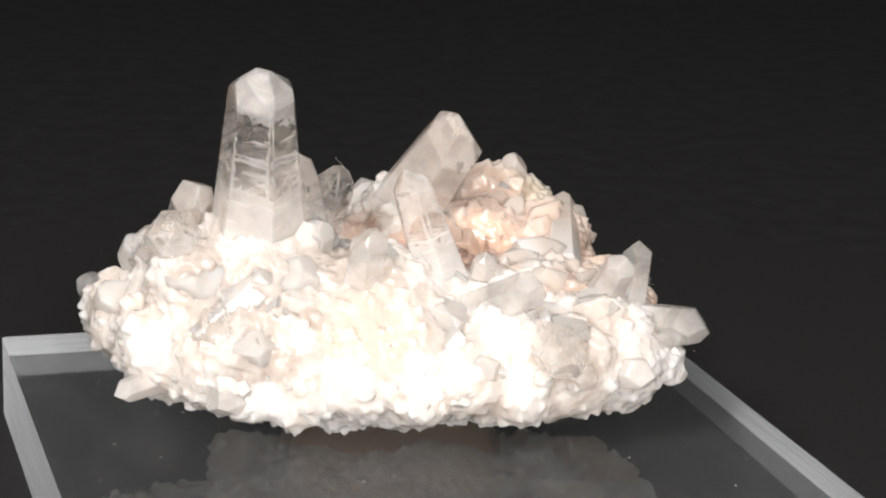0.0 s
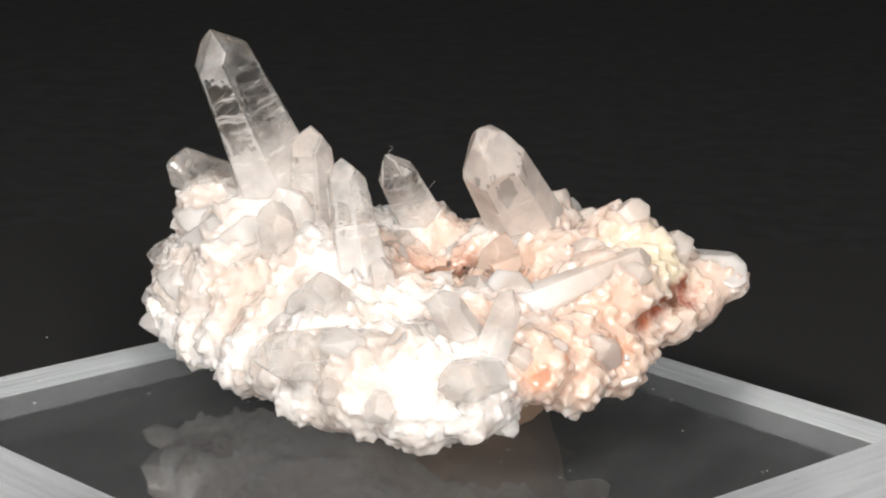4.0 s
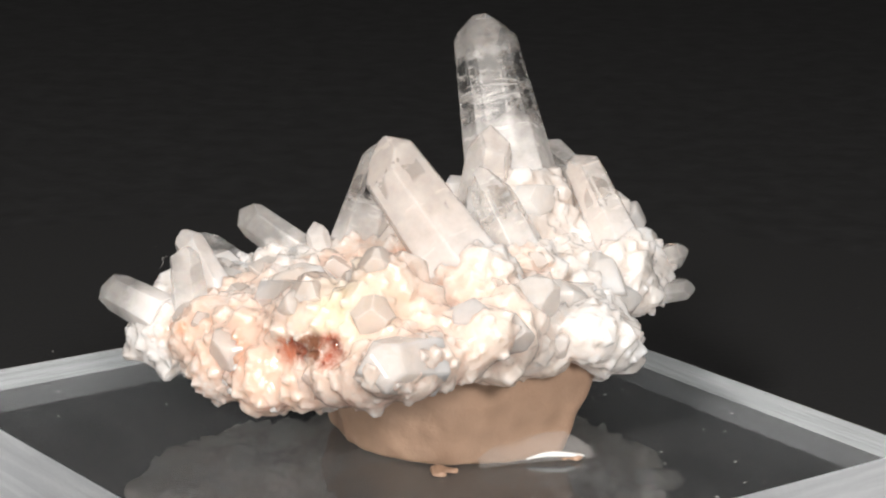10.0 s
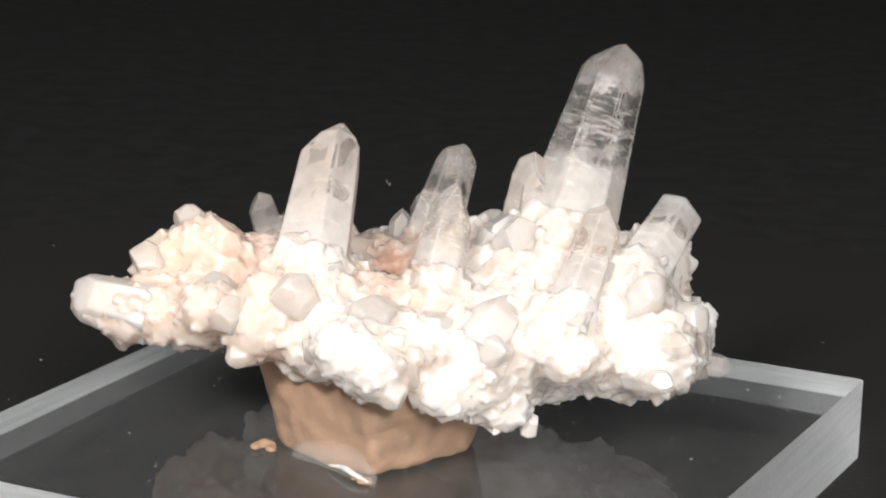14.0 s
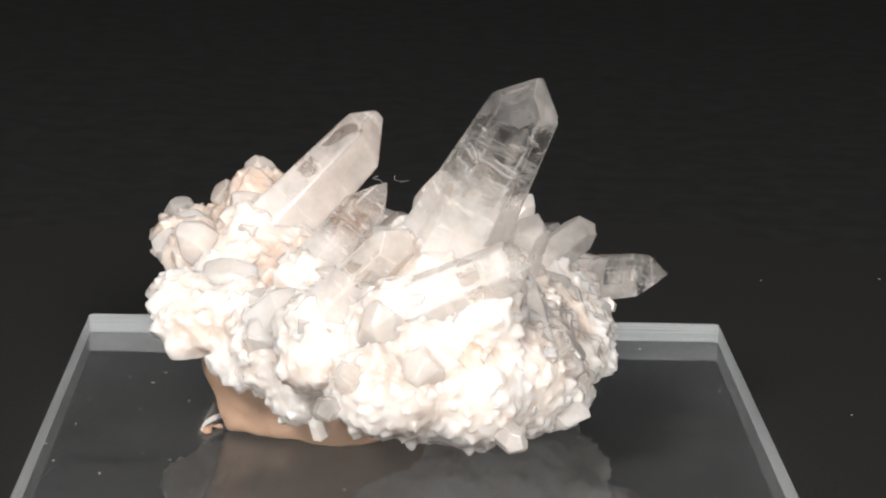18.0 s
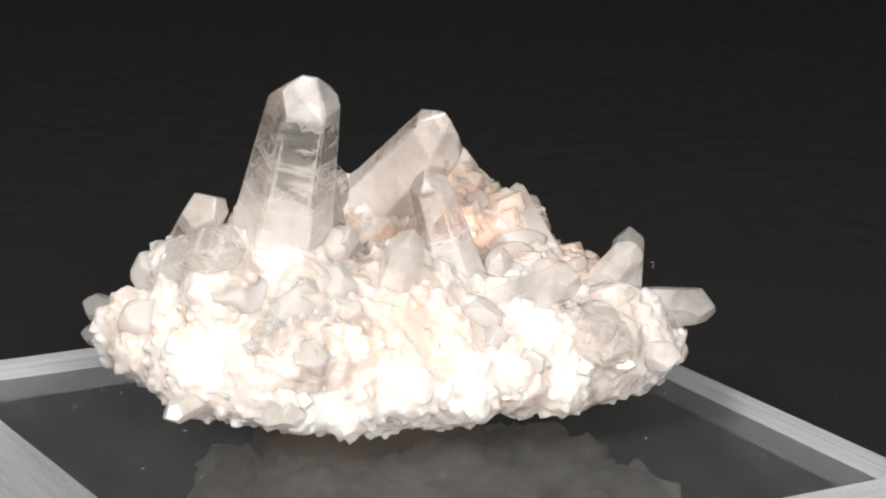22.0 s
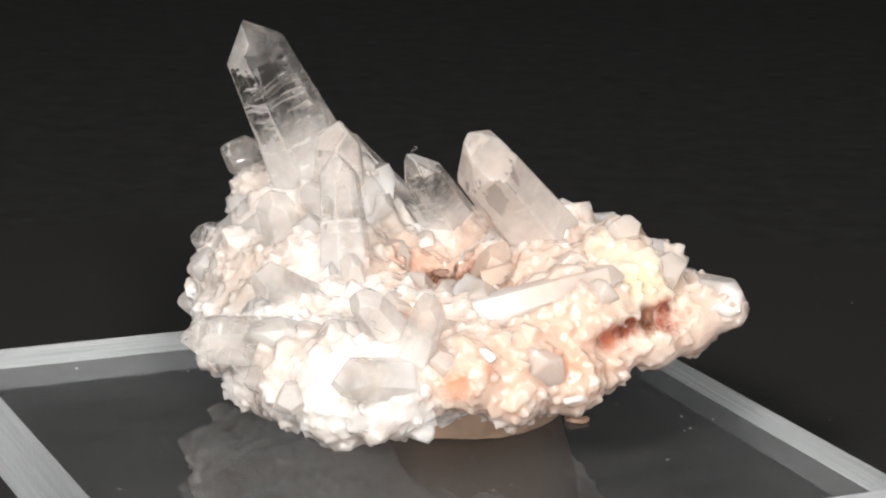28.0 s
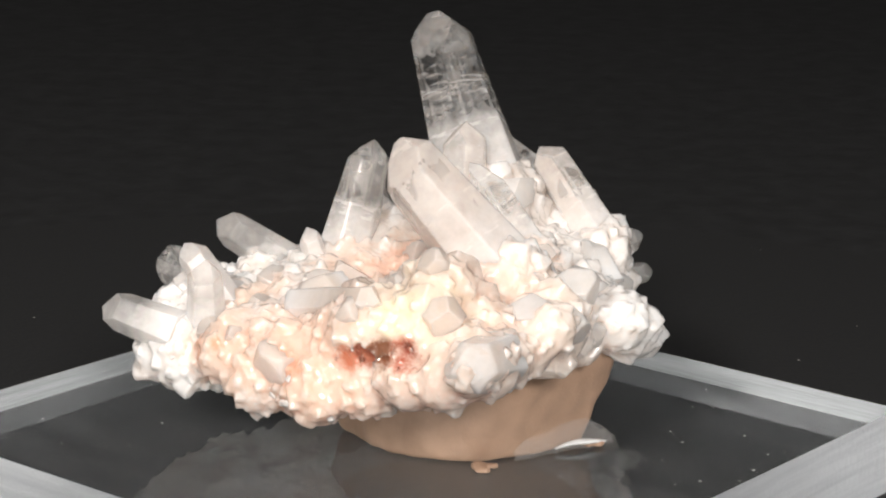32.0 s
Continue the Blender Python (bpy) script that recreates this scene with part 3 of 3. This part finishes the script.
def CRYSTALS():
    def c(tip, base, width, kind="milky", **extra):
        return tip, base, width, kind, extra
    # the large points
    yield c((-18.9, -21.6, 52.7), (-20.2, -6.6, 22.5), 15.3, "clear", face=(0.97, 0.225, 0.11), thick=0.90, jitter=2, taper=0.57, soft=0.022, steep=47, cuts=(0.10, 0.15, 0.10, 0.08, 0.17, 0.11),
            clean=((0.97, 0.23, 0.1), (0.3, 0.87, 0.4), (-0.68, 0.68, 0.3), (-0.97, -0.23, 0.1), (0, 0.6, 0.8)), label="tall clear quartz point, the largest of the cluster")
    yield c((8.0, 6.2, 40.7), (-2.4, 22.4, 21.8), 11.4, "milky", taper=0.74, face=(-0.80, 0.06, 0.59), jitter=3, soft=0.025, steep=52, cuts=(0.0, 0.10, 0.20, 0.16, 0.28, 0.06),
            clean=((-0.8, 0.06, 0.59),), label="long frosted quartz point leaning over the hollow")
    yield c((-0.7, -9.9, 37.8), (5.6, -8.8, 18.5), 8.4, "clear", taper=0.60, soft=0.03, clean=((0.2, 0.95, 0.2), (-0.8, 0.5, 0.2), (0.9, 0.3, 0.3)))
    yield c((-29.1, -23.8, 32.5), (-33.4, -5.8, 24.0), 8.0, "clear", taper=0.84, soft=0.06, clean=((0.9, -0.3, 0.2), (0.3, -0.8, 0.6)))
    yield c((-28.4, -7.4, 34.3), (-31.5, 5.4, 20.0), 7.2, "milky", face=(0.12, 0.80, 0.59), taper=0.72, soft=0.06)
    yield c((-15.5, -8.1, 39.3), (-13.6, -7.4, 16.0), 11.0, "milky", taper=0.48, soft=0.035)
    yield c((-9.4, 0.9, 35.7), (-14.2, 11.0, 21.5), 7.6, "clear", face=(0.23, 0.77, 0.59), taper=0.74, steep=62, soft=0.025)
    yield c((20.7, -32.9, 18.4), (17.4, -11.0, 15.6), 7.8, "clear", taper=0.74, soft=0.03, steep=60, clean=((0, 0, 1), (0.8, 0, 0.4), (-0.8, 0, 0.4)))
    yield c((39.2, -15.2, 18.3), (33.0, -5.8, 15.6), 6.2, "clear", taper=0.78, soft=0.08)
    yield c((17.4, -22.5, 25.7), (6.4, -11.8, 17.2), 6.0, "clear", face=(-0.74, -0.32, 0.59), taper=0.80, soft=0.04)
    yield c((29.0, -11.0, 26.5), (26.0, -5.0, 18.5), 5.4, "milky", taper=0.72, soft=0.08)
    yield c((31.5, -1.6, 26.5), (29.8, -4.0, 17.0), 5.2, "clear", taper=0.75, soft=0.04)
    yield c((-4.5, -18.9, 31.8), (-6.4, -15.5, 21.0), 6.2, "clear", taper=0.75, soft=0.06)
    yield c((22.0, 41.6, 21.4), (12.0, 36.0, 19.4), 8.0, "pale", taper=0.72, blunt=0.2, soft=0.22, clean=())
    yield c((-7.6, 31.0, 26.6), (-2.0, 20.0, 17.0), 7.4, "pale", taper=0.8, blunt=0.12, soft=0.15)
    yield c((-1.2, 37.0, 23.0), (2.6, 25.0, 17.0), 6.6, "pale", taper=0.8, blunt=0.14, soft=0.15)
    yield c((3.6, 35.4, 25.6), (6.4, 26.6, 18.5), 6.4, "pale", taper=0.8, blunt=0.12, soft=0.15)
    yield c((22.2, 24.9, 26.0), (21.4, 5.5, 20.4), 5.6, "peach", taper=0.74, blunt=0.1, soft=0.16)
    yield c((18.6, 34.4, 26.4), (14.0, 24.5, 20.0), 6.4, "peach", taper=0.80, blunt=0.1, soft=0.15)
    yield c((4.6, 12.6, 26.4), (6.4, 8.6, 15.5), 6.8, "brown", taper=0.72, soft=0.06, label="pinkish brown stained quartz point in the hollow")
    yield c((8.0, 16.0, 22.8), (7.0, 9.4, 20.6), 5.6, "brown", taper=0.85, blunt=0.3, soft=0.06, label="brownish clear quartz prism lying across the hollow")
    # stout translucent points leaning on the mass
    yield c((5.5, -19.0, 20.1), (6.2, -22.4, 10.2), 7.2, "pale", soft=0.2, taper=0.85)
    yield c((-12.8, -14.8, 26.9), (-17.5, -22.1, 19.1), 7.5, "pale", soft=0.12, taper=0.85)
    yield c((-24.2, 6.7, 24.0), (-23.9, 12.9, 17.6), 7.5, "pale", soft=0.12, taper=0.85)
    yield c((-16.6, -18.6, 26.2), (-26.4, -23.8, 17.0), 6.8, "pale", soft=0.16, taper=0.80)
    # smaller points round the rim
    yield c((-45.3, -3.3, 19.7), (-37.0, -5.2, 16.8), 4.6, "clear", soft=0.07)
    yield c((-45.2, -0.6, 14.8), (-37.0, -2.2, 14.0), 3.8, "clear", soft=0.07)
    yield c((-26.2, -28.2, 20.0), (-20.0, -15.0, 18.0), 7.0, "clear", soft=0.05)
    yield c((-37.6, -24.6, 10.2), (-30.0, -18.2, 11.8), 4.4, "milky", taper=0.66, soft=0.1)
    yield c((-23.9, -30.3, 10.4), (-20.0, -19.0, 12.2), 6.4, "milky", soft=0.06)
    yield c((24.6, -24.8, 13.5), (17.4, -14.0, 13.0), 4.6, "clear", soft=0.05)
    yield c((32.3, -21.4, 13.2), (23.4, -13.0, 12.0), 4.8, "milky", soft=0.05)
    yield c((10.5, -9.8, 26.5), (9.0, -8.0, 20.0), 3.6, "milky", soft=0.05)


def build_putty():
    """A squeezed wad of putty with a torn flap and a clear film at its foot."""
    ob = tagged(new("putty"), "tan mounting putty under the quartz cluster, shiny film at foot", "putty")
    outline = ((-15.5, 23.0), (-6, 24.0), (3, 23.0), (10, 17.0), (13.5, 9.0), (13, -1.0), (0, -4.0), (-13, -1.0), (-17.5, 5.0), (-18, 14.0))
    bm = bmesh.new()
    rings = []
    for z, k in ((0, 0.90), (1.0, 0.93), (4, 0.97), (8, 1.05), (13, 1.12), (17, 1.0)):
        rings.append([bm.verts.new(((x + 2) * k * MM - 0.002, (y - 10) * k * MM + 0.010, z * MM)) for x, y in outline])
    for lo, hi in zip(rings, rings[1:]):
        for i in range(len(lo)):
            j = (i + 1) % len(lo)
            bm.faces.new((lo[i], lo[j], hi[j], hi[i]))
    bm.faces.new(rings[-1])
    bm.faces.new(list(reversed(rings[0])))
    bmesh.ops.recalc_face_normals(bm, faces=bm.faces)
    me = melted(mesh_of("wad", bm, MAT_PUTTY), 0.0007, 14)
    for v in me.vertices:
        v.co += v.normal * (0.0012 * noise.noise(v.co * 90) + 0.0003 * noise.noise(v.co * 400))
        v.co.z = max(v.co.z, 0.0001)
    me.polygons.foreach_set("use_smooth", [True] * len(me.polygons))
    me.materials.clear()
    me.materials.append(MAT_PUTTY)
    part("wad", me, ob)
    rnd = random.Random(5)
    for x, y, size, n in ((3.6, 24.4, 1.5, 5), (-14.0, 24.2, 1.2, 4)):
        bm = bmesh.new()
        for _ in range(n):
            bmesh.ops.create_icosphere(bm, subdivisions=2, radius=rnd.uniform(0.5, 0.8) * size * MM, matrix=Matrix.Translation(
                ((x + rnd.uniform(-1, 1) * size) * MM, (y - rnd.uniform(0, 1.2) * size) * MM, 0.35 * MM)) @ Matrix.Diagonal((1, 1, 0.5, 1)))
        me = melted(mesh_of("crumb", bm, MAT_PUTTY), 0.0003)
        for v in me.vertices:
            v.co += v.normal * 0.0003 * noise.noise(v.co * 700)
            v.co.z = max(v.co.z, 0.00008)
        me.materials.clear()
        me.materials.append(MAT_PUTTY)
        part("crumb", me, ob)
    bm = bmesh.new()
    grid = []
    for i in range(9):
        u = i / 8
        grid.append([bm.verts.new(((-17.2 + 16 * u) * MM, (24.5 - 0.9 * u + 0.4 * w - 0.5 * math.sin(3 * u)) * MM - 0.0010 * w, (0.15 + 4.2 * w * math.sin(math.pi * (0.10 + 0.82 * u)) * (1 + 0.15 * math.sin(9 * u))) * MM)) for w in (0, 0.33, 0.66, 1)])
    for i in range(8):
        for w in range(3):
            bm.faces.new((grid[i][w], grid[i + 1][w], grid[i + 1][w + 1], grid[i][w + 1]))
    film = part("film", mesh_of("film", bm, MAT_FILM, True), ob, "clear shiny plastic film")
    film.modifiers.new("thick", "SOLIDIFY").thickness = 0.00018
    # the glint on the film's lower edge, added as a thin white tube
    glint = bpy.data.curves.new("film_glint", "CURVE")
    glint.dimensions, glint.bevel_depth, glint.bevel_resolution = "3D", 0.0003, 3
    line = glint.splines.new("NURBS")
    line.points.add(7)
    for i, q in enumerate(line.points):
        u = i / 7
        q.co = ((-16.0 + 8 * u) * MM, (24.4 - 0.9 * u + 0.3 * math.sin(6 * u)) * MM, 0.0006 + 0.0005 * math.sin(3.1 * u), 1)
        q.radius = 0.35 + math.sin(math.pi * u)
    line.use_endpoint_u = True
    glint.materials.append(MAT_GLINT)
    part("film_glint", glint, ob, "bright crumpled fold of clear film")
    return ob


def dust(name, count, spread, seed, z, parent, keep):
    """Loose specks lying on a flat top."""
    rnd = random.Random(seed)
    verts, faces = [], []
    while count:
        x, y = rnd.uniform(-spread, spread), rnd.uniform(-spread, spread)
        if not keep(x, y):
            continue
        count -= 1
        r, k = rnd.choice((0.00005, 0.00006, 0.00008, 0.00013)) * rnd.uniform(0.7, 1.4), len(verts)
        stretch, turn = rnd.uniform(1, 2.2), rnd.uniform(0, 6.28)
        for i in range(5):
            a = 2 * math.pi * i / 5
            u, v = r * stretch * math.cos(a), r * math.sin(a)
            verts.append((x + u * math.cos(turn) - v * math.sin(turn), y + u * math.sin(turn) + v * math.cos(turn), z + 0.00002))
        verts.append((x, y, z + 0.00002 + r * 0.9))
        faces += [(k + i, k + (i + 1) % 5, k + 5) for i in range(5)]
    me = bpy.data.meshes.new(name)
    me.from_pydata(verts, [], faces)
    me.materials.append(MAT_DUST)
    return tagged(part(name, me, parent), kind="stuff")


def build_lint(cluster):
    """A few stray fibres caught on the points."""
    for x, y, z, seed in ((-8.9, 1.0, 35.0, 1), (-10.5, -6.0, 29.0, 2), (3.0, 1.0, 33.0, 3), (33.0, -8.0, 22.0, 4)):
        rnd = random.Random(seed)
        curve = bpy.data.curves.new("lint", "CURVE")
        curve.dimensions, curve.bevel_depth, curve.bevel_resolution = "3D", 0.00003, 1
        line = curve.splines.new("NURBS")
        line.points.add(5)
        p = Vector((x, y, z)) * MM
        for q in line.points:
            q.co = (*p, 1)
            p = p + Vector((rnd.uniform(-1, 1), rnd.uniform(-1, 1), rnd.uniform(-0.3, 1.1))) * 0.0009
        line.use_endpoint_u = True
        curve.materials.append(MAT_DUST)
        tagged(part("lint", curve, cluster), "thin grey fibre")


build_setting()
TURNTABLE = build_turntable()
BLOCK = build_block()
CLUSTER = build_cluster()
build_lint(CLUSTER)
dust("dust", 230, 0.046, 3, 0.0, BLOCK, lambda x, y: max(abs(x), abs(y)) < 0.046)
dust("dust", 70, 0.17, 4, 0.0, TURNTABLE, lambda x, y: 0.072 < math.hypot(x, y) < 0.168)
PUTTY = build_putty()


def motions():
    turn_key(TURNTABLE, TOP - SLAB_H)
    turn_key(BLOCK, TOP)
    turn_key(CLUSTER, TOP)
    turn_key(PUTTY, TOP)


motions()
